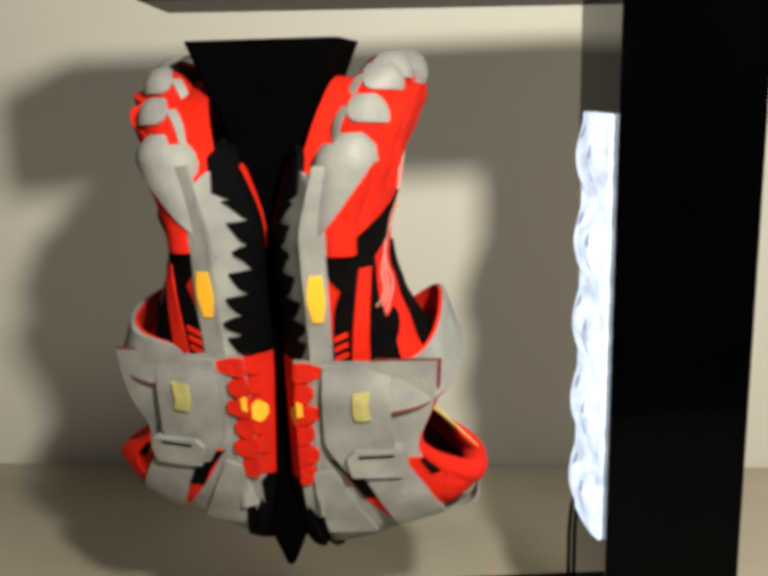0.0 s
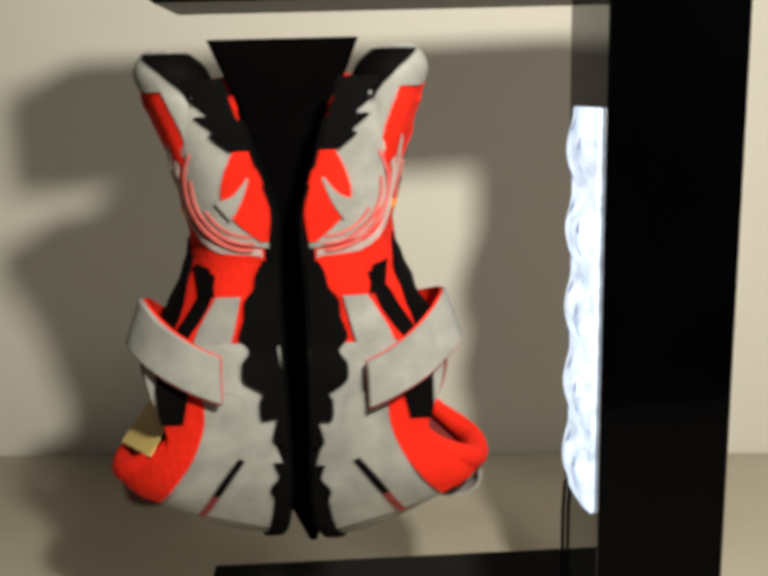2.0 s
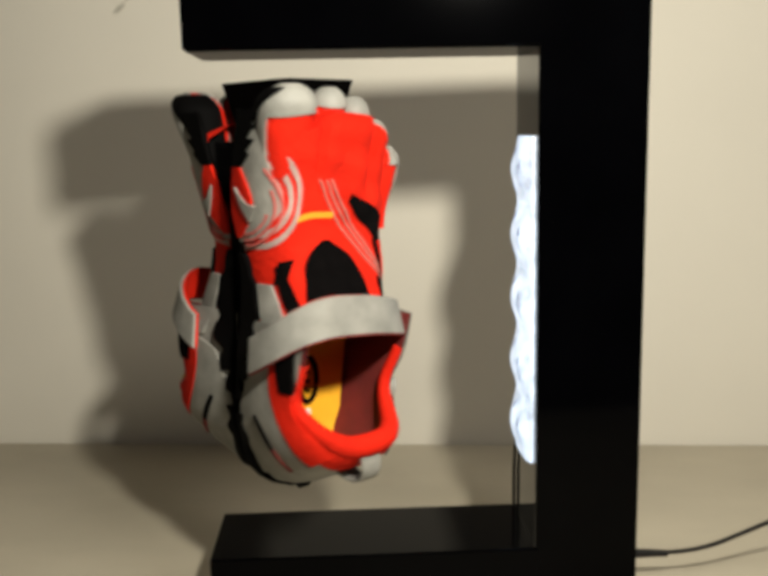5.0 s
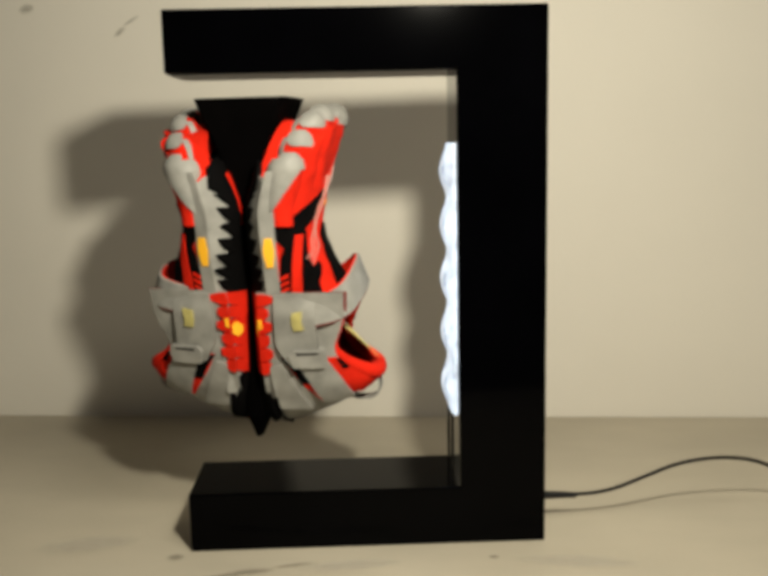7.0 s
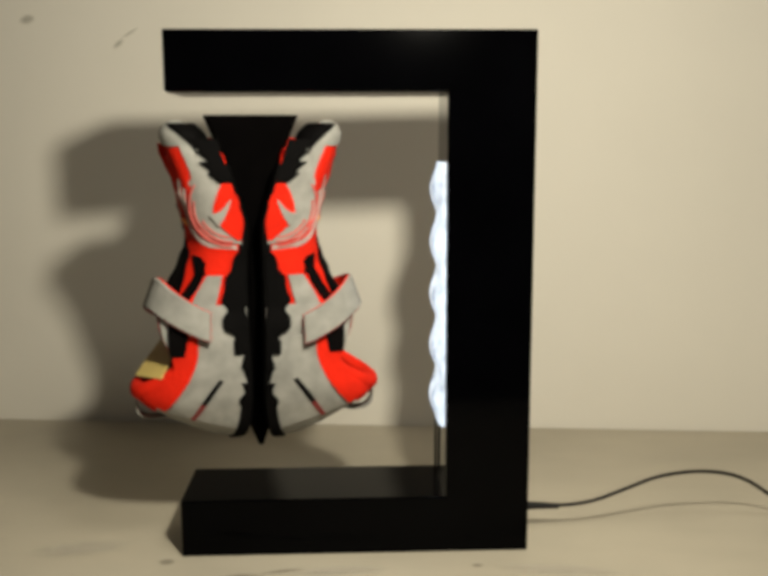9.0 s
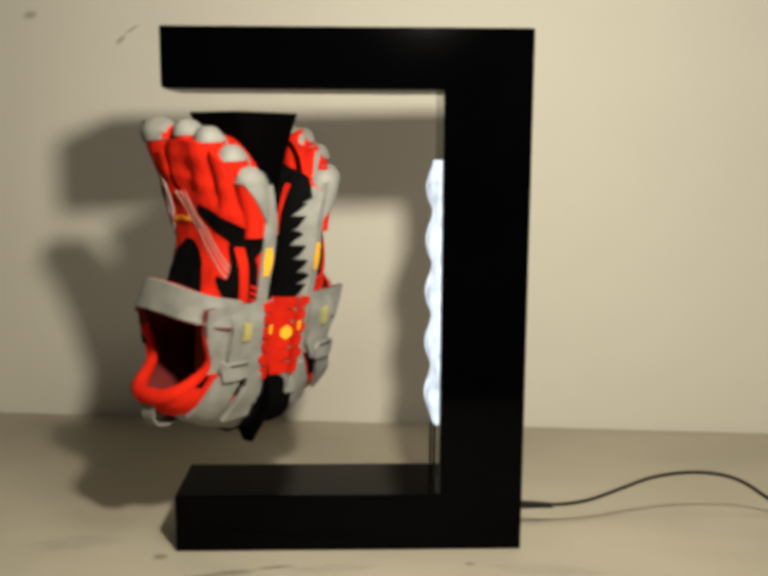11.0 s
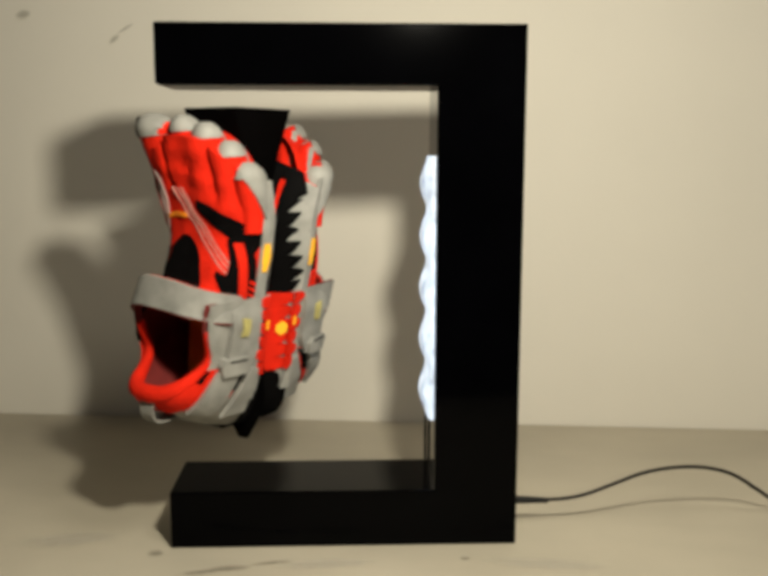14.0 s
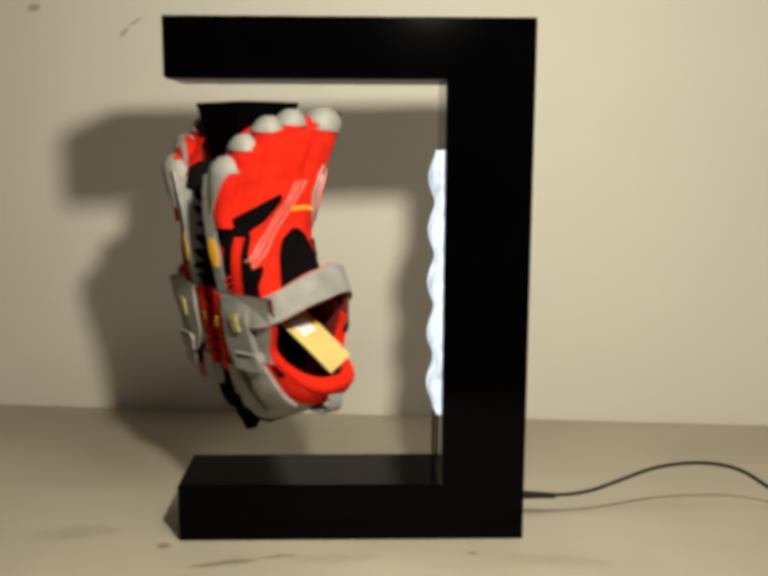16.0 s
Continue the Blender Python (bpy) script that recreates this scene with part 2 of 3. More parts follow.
def build_cable():
    cord = tagged(new("power_cable"), "thin black power cable lying in a low arc on the table", "cable")
    bend = spline([(0.318, 0.036, 0.0245), (0.332, 0.037, 0.0245), (0.358, 0.038, 0.0278), (0.384, 0.039, 0.0368), (0.415, 0.04, 0.0478), (0.450, 0.041, 0.0520),
                   (0.481, 0.044, 0.0480), (0.500, 0.047, 0.0405), (0.522, 0.051, 0.0260), (0.555, 0.058, 0.006), (0.62, 0.068, 0.0022), (0.9, 0.1, 0.0022)], 64)
    part("cord", tube_bm(bend, 0.0017, 8), CABLE, cord)
    part("plug", tube_bm([(0.2945, 0.036, 0.025), (0.299, 0.036, 0.025), (0.312, 0.036, 0.0247), (0.326, 0.0362, 0.024)],
                         lambda t: 0.0042 - 0.0018 * t, 12), CABLE, cord, "moulded black plug")


build_stand()
build_cable()

# ---- the floating holder and the pair of toe shoes, turning about the stand's axis ----
AXIS = (0.0605, 0.038, 0.0)
sole_n = curve([(0.085, 0.026), (0.095, 0.020), (0.115, 0.0135), (0.175, 0.011), (0.232, 0.0115), (0.274, 0.0105), (0.305, 0.0185),
                (0.336, 0.028), (0.356, 0.036), (0.37, 0.043)])
top_n = curve([(0.185, 0.085), (0.2, 0.082), (0.215, 0.0765), (0.23, 0.0675), (0.245, 0.061), (0.262, 0.0565), (0.28, 0.059),
               (0.31, 0.067), (0.335, 0.0755), (0.36, 0.082)])
half_w = curve([(0.098, 0.008), (0.103, 0.021), (0.111, 0.030), (0.128, 0.0365), (0.155, 0.0395), (0.18, 0.040), (0.21, 0.0415), (0.235, 0.0435),
                (0.26, 0.0465), (0.29, 0.051), (0.315, 0.0535), (0.345, 0.054)])
collar_n = curve([(0.085, 0.107), (0.125, 0.106), (0.138, 0.102), (0.150, 0.092), (0.163, 0.083), (0.180, 0.079), (0.215, 0.080)])
HEEL_TOP = 0.216
SPLAY_COS, SPLAY_SIN = math.cos(radians(4)), math.sin(radians(4))
mid_x = curve([(0.09, -0.015), (0.14, -0.014), (0.18, -0.010), (0.215, -0.005), (0.255, 0.0), (0.35, 0.0)])


def fore(z, v):
    """The closed front of the shoe: v runs from the inner sole edge over the instep to the outer one."""
    a = math.pi * v
    c, s = math.cos(a), math.sin(a)
    w, lo, hi = half_w(z), sole_n(z), top_n(z)
    fall = 1 - 0.16 * v * max(0.0, min(1.0, (z - 0.24) / 0.07))
    return Vector((mid_x(z) - w * math.copysign(abs(c) ** 0.75, c), lo + (hi - lo) * max(0.0, s) ** 0.62 * fall, z))


def folds(x, z, v, side):
    """Slight wrinkles of the stretched fabric."""
    return math.sin(math.pi * v) * (noise.noise(Vector((x * 70, side * 3.1, z * 40))) * 0.0022 + noise.noise(Vector((x * 25 + z * 30, side * 1.7, z * 90))) * 0.0020)


def instep_of(side):
    def at(x, z):
        w = half_w(z)
        c = max(-0.999, min(0.999, (mid_x(z) - x) / w))
        v = math.acos(math.copysign(abs(c) ** (1 / 0.75), c)) / math.pi
        p = fore(z, v)
        p.y += folds(p.x, z, v, side)
        return p
    return at


def heel_low(k):
    return 0.100 + 0.041 * max(0.0, k) ** 1.6


def collar_at(z, low):
    """The collar's height over the sole: cut low beside the ankle, most on the inner side."""
    return collar_n(z) - 0.013 * low * math.exp(-((z - 0.163) / 0.020) ** 2)


def heel_x(z, k, sine):
    return (half_w(max(z, 0.125)) + 0.001) * max(0.0, sine) ** 0.6 * (1 + 0.05 * math.sin(math.pi * k) - 0.01 * k * k)


def heel(p, k):
    """The heel counter: p runs round the U from the inner side by the heel to the outer side, k from the sole to the collar."""
    a = p * math.pi / 2
    z = HEEL_TOP - (HEEL_TOP - heel_low(k)) * max(0.0, math.cos(a)) ** 0.55
    lo, hi = sole_n(max(z, 0.105)), collar_at(z, min(1.0, 1.5 * abs(math.sin(a))) * (1.0 if a < 0 else 0.9))
    return Vector((mid_x(z) + math.copysign(heel_x(z, k, abs(math.sin(a))), a), lo + (hi - lo) * k, z))


def flank(sign):
    """The side of the shoe as seen across it: a point by its distance from the sole side and its height."""
    def front(n, z):
        lo, hi = sole_n(z), top_n(z)
        fall = 1 - 0.16 * (0.92 if sign > 0 else 0.08) * max(0.0, min(1.0, (z - 0.24) / 0.07))
        s = max(0.02, min(0.995, (n - lo) / ((hi - lo) * fall))) ** (1 / 0.62)
        return Vector((mid_x(z) + sign * half_w(z) * math.sqrt(1 - s * s) ** 0.75, lo + (hi - lo) * fall * s ** 0.62, z))

    def rear(n, z):
        lo, hi = sole_n(max(z, 0.105)), collar_at(z, 1.0 if sign < 0 else 0.9)
        k = max(0.0, min(1.0, (n - lo) / (hi - lo)))
        c = max(0.0, min(1.0, ((HEEL_TOP - z) / (HEEL_TOP - heel_low(k))))) ** (1 / 0.55)
        return Vector((mid_x(z) + sign * heel_x(z, k, math.sqrt(max(0.0, 1 - c * c))), lo + (hi - lo) * k, z))

    def at(n, z):
        n, z = 0.94 * n, 0.32 - 0.93 * (0.32 - z)
        t = max(0.0, min(1.0, (z - 0.196) / 0.018))
        if t >= 1:
            return front(n, z)
        return rear(n, z).lerp(front(n, z), t * t * (3 - 2 * t)) if t > 0 else rear(n, z)
    return at


INNER, OUTER = flank(-1), flank(1)


def underside(q, z):
    """The rounded outer half of the outsole: q from the outer edge towards the middle of the sole."""
    cx = 1.01 - 0.56 * q
    low = z - 0.032 * max(0.0, cx) ** 1.5 * max(0.0, (z - 0.29) / 0.05)
    return Vector((mid_x(z) + (half_w(z) + 0.001) * cx, sole_n(low) + 0.0095 - 0.0155 * math.sin(math.pi / 2 * max(0.0, min(1.0, q))) ** 1.15, low))



def lifted(fn, a, b, off):
    e = 0.0015
    p = fn(a, b)
    d = (fn(a + e, b) - fn(a - e, b)).cross(fn(a, b + e) - fn(a, b - e))
    mid = Vector((mid_x(p.z), 0.042, max(0.14, min(0.33, p.z))))
    if d.length < 1e-9:
        d = p - mid
    d.normalize()
    return p + d * (off if d.dot(p - mid) > 0 else -off)


def to_side(bm, side):
    """From shoe space (across, away from the sole, along) to the thing's space."""
    for v in bm.verts:
        x, n = v.co.x * SPLAY_COS - v.co.y * SPLAY_SIN + 0.0045 + 0.003 * side, v.co.y * SPLAY_COS + v.co.x * SPLAY_SIN - 0.0005
        v.co = Vector((x, n * side, v.co.z))
    return bm


def patch_bm(fn, edge_a, edge_b, off=0.0012, nu=22, nv=8, side=-1, ragged=0.0):
    """A thin raised piece on a surface between two edges given in the surface's own coordinates."""
    ea, eb = spline(edge_a, nu), spline(edge_b, nu)
    top, low = [], []
    for i in range(nu):
        rt, rl = [], []
        for j in range(nv):
            t = j / (nv - 1)
            if ragged and j == nv - 1:
                t += ragged * noise.noise(Vector((i * 0.9, side * 2.3, eb[0][1] * 90)))
            q = (ea[i][0] * (1 - t) + eb[i][0] * t, ea[i][1] * (1 - t) + eb[i][1] * t)
            rt.append(lifted(fn, *q, off))
            rl.append(lifted(fn, *q, -0.001))
        top.append(rt)
        low.append(rl)
    bm = grid_bm(top)
    bm.verts.ensure_lookup_table()
    ring = [(0, j) for j in range(nv)] + [(i, nv - 1) for i in range(1, nu)] + [(nu - 1, j) for j in range(nv - 2, -1, -1)] + [(i, 0) for i in range(nu - 2, 0, -1)]
    lows = [bm.verts.new(low[i][j]) for i, j in ring]
    bm.verts.ensure_lookup_table()
    for k in range(len(ring)):
        i, j = ring[k]
        i2, j2 = ring[(k + 1) % len(ring)]
        bm.faces.new((bm.verts[i * nv + j], bm.verts[i2 * nv + j2], lows[(k + 1) % len(ring)], lows[k]))
    return to_side(bm, side)


# toes: middle across, tip height, half width, half depth
TOES = ((-0.0375, 0.3600, 0.0170, 0.0155), (-0.0080, 0.3585, 0.0112, 0.0130), (0.0125, 0.3530, 0.0106, 0.0125),
        (0.0320, 0.3390, 0.0100, 0.0122), (0.0450, 0.3225, 0.0098, 0.0122))
front_z = curve([(-0.054, 0.329), (-0.038, 0.333), (-0.022, 0.334), (-0.008, 0.343), (0.0125, 0.3395), (0.032, 0.325), (0.045, 0.309), (0.054, 0.301)])


def toe_point(toe, t, a, grow=0.0):
    """A toe's skin: t from its root to its tip, a round it."""
    x, tip, w, d = toe
    length = 0.055
    r = 1.0 if t < 0.74 else math.sqrt(max(0.0, 1 - ((t - 0.74) / 0.26) ** 2))
    r *= 0.70 + 0.30 * min(1.0, t / 0.55) + 0.05 * math.exp(-((t - 0.78) / 0.12) ** 2)
    z = tip - length * (1 - t)
    mid = sole_n(z) + 0.0075 + d + 0.005 * (1 - t)
    return Vector((x * (0.93 + 0.07 * t) + (w + grow) * r * math.cos(a), mid + (d + grow) * r * math.sin(a), z + grow * t))


def build_toe(toe, side, shoe):
    def skin(t0, t1, n, grow=0.0, slant=0.0):
        rows = []
        for i in range(n):
            t = t0 + (t1 - t0) * i / (n - 1)
            rows.append([toe_point(toe, min(0.9995, t + slant * math.sin(math.tau * k / 20) * (1 - i / (n - 1))), math.tau * k / 20, grow) for k in range(20)])
        return to_side(grid_bm(rows, True), side)
    pocket = part("toe", skin(0.0, 1.0, 20), RED, shoe)

    def face(t, a):
        return toe_point(toe, t, a * math.pi)
    big = toe is TOES[0]
    if big:
        edges = ([(0.70, 0.35), (0.73, 0.06), (0.82, -0.08), (0.985, -0.1)], [(0.66, 0.70), (0.66, 1.02), (0.80, 1.12), (0.985, 1.15)])
    else:
        edges = ([(0.775, 0.40), (0.785, 0.14), (0.80, -0.06), (0.985, -0.28)], [(0.775, 0.60), (0.81, 0.86), (0.88, 1.0), (0.985, 1.05)])
    part("toe_cap", patch_bm(face, *edges, 0.0014, 18, 18, side), GREY, pocket, "rounded grey rubber toe cap")
    part("toe_edge", patch_bm(face, [(0.40, -0.20), (0.70, -0.20), (0.90, -0.16)], [(0.40, -0.28), (0.70, -0.30), (0.90, -0.32)], 0.0010, 14, 4, side), GREY, pocket, "pale grey toe edge")


def build_shoe(name, side, label, strap_drop):
    shoe = tagged(new(name), label, "shoe", group="pair of toe shoes")

    def add(pname, bm, mat, plabel="", parent=None):
        return part(pname, bm, mat, parent or shoe, plabel)

    def patch(pname, fn, a, b, mat, plabel="", off=0.0012, nu=22, nv=8, ragged=0.0):
        return add(pname, patch_bm(fn, a, b, off, nu, nv, side, ragged), mat, plabel)

    instep = instep_of(side)
    # front of the upper, with slight folds
    rows = []
    for i in range(44):
        u = i / 43
        row = []
        for j in range(49):
            v = j / 48
            z = 0.208 + u * (front_z(-0.054 * math.cos(math.pi * v)) - 0.208)
            p = fore(z, v)
            groove = 0.0
            if z > 0.30 - 0.03 * v:
                for g in (-0.0200, 0.0025, 0.0225, 0.0390):
                    groove += math.exp(-((p.x - g) / 0.0028) ** 2)
                groove *= 0.006 * min(1.0, (z - 0.30 + 0.03 * v) / 0.03)
            p.y = max(p.y, sole_n(z) + 0.0085 * max(0.0, min(1.0, (v - 0.8) / 0.12)))
            p.y += folds(p.x, z, v, side) - groove * math.sin(math.pi * v)
            row.append(p)
        rows.append(row)
    last = rows[-1]
    for k in (0.8, 0.5, 0.2, 0.02):
        rows.append([Vector((p.x * (0.8 + 0.2 * k), sole_n(p.z) + (p.y - sole_n(p.z)) * k, p.z + 0.005 * (1 - k))) for p in last])
    add("upper", to_side(grid_bm(rows), side), RED)
    # sole
    rows = []
    ring = ((-0.92, -0.003), (-1.0, -0.001), (-1.0, 0.004), (-0.96, 0.007), (0, 0.007), (0.96, 0.007), (0.96, 0.009), (0.92, 0.0065), (0.72, 0.0025), (0.42, -0.0045))
    for i in range(50):
        z = 0.0985 + (0.327 - 0.0985) * i / 49
        w, s = half_w(z) + 0.001, sole_n(z)
        rows.append([(mid_x(z) + w * cx, s + dn, z - 0.032 * max(0, cx) ** 1.5 * max(0, (z - 0.29) / 0.05)) for cx, dn in ring])
    bm = grid_bm(rows, True)
    bm.verts.ensure_lookup_table()
    bm.faces.new(bm.verts[:10])
    bm.faces.new(bm.verts[-10:])
    add("sole", to_side(bm, side), RUBBER, "thin black rubber sole")
    # heel counter, lining and padded collar
    out = [[heel(-1 + 2 * i / 70, j / 14) + Vector((0, 0, 0.0008 * noise.noise(Vector((i * 0.3, j * 0.4, side))))) for j in range(15)] for i in range(71)]
    add("heel_counter", to_side(grid_bm(out), side), GREY, "grey heel counter")
    rows = []
    for i in range(71):
        p = -1 + 2 * i / 70
        ease = max(0.0, math.cos(p * math.pi / 2))
        row = []
        for j in range(13):
            k = 1 - j / 12
            q = heel(p, k)
            m = mid_x(q.z)
            row.append(Vector((m + (q.x - m) * (0.86 + 0.06 * k), q.y + (0.002 if j == 0 else 0), q.z + (0.006 + 0.006 * (1 - k)) * ease ** 0.4)))
        rows.append(row)
    add("lining", to_side(grid_bm(rows), side), LINING, "dark red lining")
    rim = [heel(-1 + 2 * i / 70, 1.0) for i in range(3, 68)]
    rim = [Vector((mid_x(p.z) + (p.x - mid_x(p.z)) * 0.91, p.y - 0.002, p.z + 0.003)) for p in rim]
    add("collar", to_side(tube_bm(rim, lambda t: 0.0035 + 0.0035 * math.sin(math.pi * t) ** 2, 12, True, Vector((0, 1, 0))), side), RED, "padded red collar")
    rows = []
    for i in range(24):
        z = 0.112 + (0.235 - 0.112) * i / 23
        w = half_w(z) * 0.80 * min(1.0, math.sqrt(max(0.02, 1 - ((0.143 - z) / 0.033) ** 2)) if z < 0.143 else 1.0)
        rows.append([(mid_x(z) + w * c, sole_n(z) + 0.010 + 0.004 * abs(c) ** 3, z) for c in (-1, -0.6, -0.2, 0.2, 0.6, 1)])
    insole = add("insole", to_side(grid_bm(rows), side), YELLOW if side < 0 else BLACK, "yellow insole" if side < 0 else "dark insole")
    if side < 0:
        # black oval ring and pale patch printed on the insole
        def floor_point(x, z):
            return Vector((x, sole_n(z) + 0.0108 + 0.004 * abs(x / 0.03) ** 3, z))
        ringpts = [floor_point(-0.0065 + 0.0075 * math.cos(b), 0.168 + 0.0155 * math.sin(b)) for b in [math.tau * i / 24 for i in range(25)]]
        add("printed_ring", to_side(tube_bm(ringpts, 0.0018, 6, False), side), BLACK, "black printed oval ring", insole)
        rows = [[floor_point(-0.023 + 0.018 * i / 6 + 0.001 * (j % 2), 0.130 + 0.018 * j / 6) for i in range(7)] for j in range(7)]
        add("printed_patch", to_side(grid_bm(rows), side), WHITE, "white printed patch", insole)
        for i in range(3):
            rows = [[floor_point(-0.0085 + 0.004 * a, 0.159 + 0.006 * i + 0.003 * b) for a in (0, 1)] for b in (0, 1)]
            add("print_bar", to_side(grid_bm(rows), side), BLACK, "", insole)
    for toe in TOES:
        build_toe(toe, side, shoe)

    def big_toe(t, a):
        return toe_point(TOES[0], t, a * math.pi, 0.001)

    def small_toe(t, a):
        return toe_point(TOES[4], t, a * math.pi, 0.001)
    patch("toe_side", big_toe, [(0.15, 0.97), (0.4, 0.93), (0.72, 0.88)], [(0.15, 1.30), (0.4, 1.35), (0.72, 1.40)], GREY, "grey rubber toe side", 0.0008, 14, 8)
    patch("toe_print", big_toe, [(0.20, 1.08), (0.5, 1.10), (0.78, 0.95), (0.93, 0.75)], [(0.20, 1.55), (0.5, 1.55), (0.78, 1.55), (0.93, 1.5)], RUBBER, "black ragged print", 0.0016, 20, 8)
    patch("toe_side", small_toe, [(0.10, -0.36), (0.30, -0.58), (0.60, -0.68), (0.90, -0.60)], [(0.10, -0.30), (0.30, -0.02), (0.68, 0.26), (0.90, 0.50)], GREY, "grey rubber toe side", 0.0010, 22, 12)
    # instep: black mesh panels, stitched lines, printed bar, curved prints
    patch("tongue_panel", instep, [(-0.033, 0.215), (-0.030, 0.238), (-0.025, 0.256), (-0.014, 0.2655)], [(0.016, 0.215), (0.012, 0.235), (0.004, 0.255), (-0.009, 0.2655)], BLACK, "black mesh panel")
    patch("side_panel", instep, [(0.0045, 0.288), (0.012, 0.279), (0.029, 0.265), (0.043, 0.251)], [(0.0065, 0.2935), (0.023, 0.286), (0.042, 0.274), (0.0475, 0.266)], BLACK, "black mesh panel")
    patch("small_panel", instep, [(0.024, 0.236), (0.028, 0.226), (0.032, 0.214)], [(0.025, 0.239), (0.035, 0.232), (0.040, 0.216)], BLACK, "black mesh panel")
    patch("small_panel", instep, [(-0.041, 0.25), (-0.041, 0.235), (-0.040, 0.214)], [(-0.039, 0.251), (-0.036, 0.235), (-0.033, 0.214)], BLACK, "black mesh panel")
    for d in (-0.0005, 0.0045, 0.0085):
        patch("stitch_line", instep, [(-0.0185 + d, 0.303), (-0.007 + d, 0.283), (0.011 + d, 0.259), (0.032 + d * 0.8, 0.236)],
              [(-0.0176 + d, 0.3035), (-0.0061 + d, 0.2835), (0.0119 + d, 0.2595), (0.0329 + d * 0.8, 0.2365)], SILVER, "pale stitched line", 0.0009, 24, 2)
    patch("print_bar", instep, [(-0.033, 0.2775), (-0.020, 0.280), (-0.007, 0.2795)], [(-0.033, 0.281), (-0.020, 0.2835), (-0.007, 0.283)], ORANGE, "orange printed bar", 0.0009, 10, 3)
    for r in (0.0060, 0.0112, 0.0164, 0.0216):
        bs = [-1.45 + 2.9 * i / 10 for i in range(11)]
        patch("arc_print", instep, [(-0.0535 + (r + 0.0026) * math.cos(b), 0.291 + (r + 0.0026) * 1.35 * math.sin(b)) for b in bs],
              [(-0.0535 + r * math.cos(b), 0.291 + r * 1.35 * math.sin(b)) for b in bs], PALE, "pale curved print", 0.0011, 22, 3)
    # outer half of the outsole: pale rubber with black pads, red lugs at the heel
    patch("outsole_edge", underside, [(0.06, 0.316), (-0.03, 0.27), (-0.03, 0.20), (-0.03, 0.128)], [(0.30, 0.320), (0.70, 0.312), (0.93, 0.285), (0.96, 0.25), (0.98, 0.20), (0.9, 0.128)], GREY, "pale grey outsole edge", 0.0012, 40, 9)
    patch("outsole_pad", underside, [(0.36, 0.318), (0.46, 0.330), (0.64, 0.330), (0.90, 0.324)], [(0.26, 0.302), (0.42, 0.2945), (0.64, 0.2930), (0.92, 0.2930)], RUBBER, "large black outsole pad", 0.0028, 16, 7)
    patch("toe_base", underside, [(0.82, 0.312), (0.88, 0.300), (0.94, 0.270)], [(0.95, 0.312), (1.0, 0.300), (0.99, 0.266)], RED, "red toe base", 0.0030, 18, 5)
    for k, z in enumerate((0.2875, 0.2755, 0.2635, 0.2515, 0.2395, 0.2285, 0.2185)):
        d = 0.0011 * math.sin(k * 2.3)
        reach = (0.34, 0.30, 0.32, 0.24, 0.16, 0.06, 0.10)[k]
        patch("outsole_pad", underside, [(reach, z + 0.0052 + d), (reach + 0.15, z + 0.0058), (0.66, z + 0.0060), (0.93, z + 0.0060)],
              [(reach, z + 0.0036 + d), (reach + 0.15, z - 0.0020 - d), (0.62, z - 0.0056), (0.93, z - 0.0062)], RUBBER, "black claw-shaped outsole pad", 0.0028, 14, 5)
    for k in range(6):
        z = 0.2135 - 0.0113 * k
        reach = (0.05, 0.18, 0.10, 0.22, 0.12, 0.2)[k]
        patch("outsole_lug", underside, [(reach, z - 0.0022), (0.30, z), (0.55, z), (0.95, z)],
              [(reach, z - 0.0062), (0.30, z - 0.0090), (0.55, z - 0.0112), (0.95, z - 0.0113)], RED, "red sole lug", 0.0030, 12, 5)
    patch("dot", underside, [(0.25, 0.1855), (0.40, 0.1890), (0.56, 0.1855)], [(0.25, 0.1805), (0.40, 0.1770), (0.56, 0.1805)], YELLOW, "yellow dot", 0.0042, 8, 4)
    patch("heel_pad", underside, [(0.34, 0.142), (0.62, 0.147), (0.97, 0.146)], [(0.18, 0.108), (0.60, 0.103), (0.95, 0.103)], RUBBER, "black heel pad", 0.0030, 12, 6)
    # outer side
    patch("rand", OUTER, [(0.0285, 0.308), (0.0240, 0.291), (0.0206, 0.2643), (0.0206, 0.2376), (0.0208, 0.2083)], [(0.046, 0.309), (0.0435, 0.296), (0.0330, 0.2724), (0.0325, 0.243), (0.0325, 0.2083)], GREY, "pale grey rubber rand", 0.0018)
    patch("oval", OUTER, [(0.0295, 0.2543), (0.0308, 0.243), (0.0292, 0.2303)], [(0.0235, 0.2543), (0.0220, 0.243), (0.0240, 0.2303)], YELLOW, "yellow oval", 0.0028, 12, 5)
    patch("mesh_panel", OUTER, [(0.0521, 0.2595), (0.038, 0.2450), (0.0335, 0.2216), (0.033, 0.206)], [(0.0530, 0.2595), (0.056, 0.2376), (0.062, 0.2216), (0.066, 0.206)], BLACK, "black mesh panel", 0.0012)
    patch("red_stripe", OUTER, [(0.0460, 0.2560), (0.0430, 0.2216), (0.0420, 0.206)], [(0.0510, 0.2560), (0.0505, 0.2216), (0.0510, 0.206)], RED, "red stripe", 0.0022, 14, 4)
    for z in (0.2210, 0.2155, 0.2100):
        patch("side_print", OUTER, [(0.0335, z), (0.0405, z + 0.0030)], [(0.0335, z - 0.0028), (0.0405, z + 0.0004)], RED, "short red printed bar", 0.0020, 6, 3)
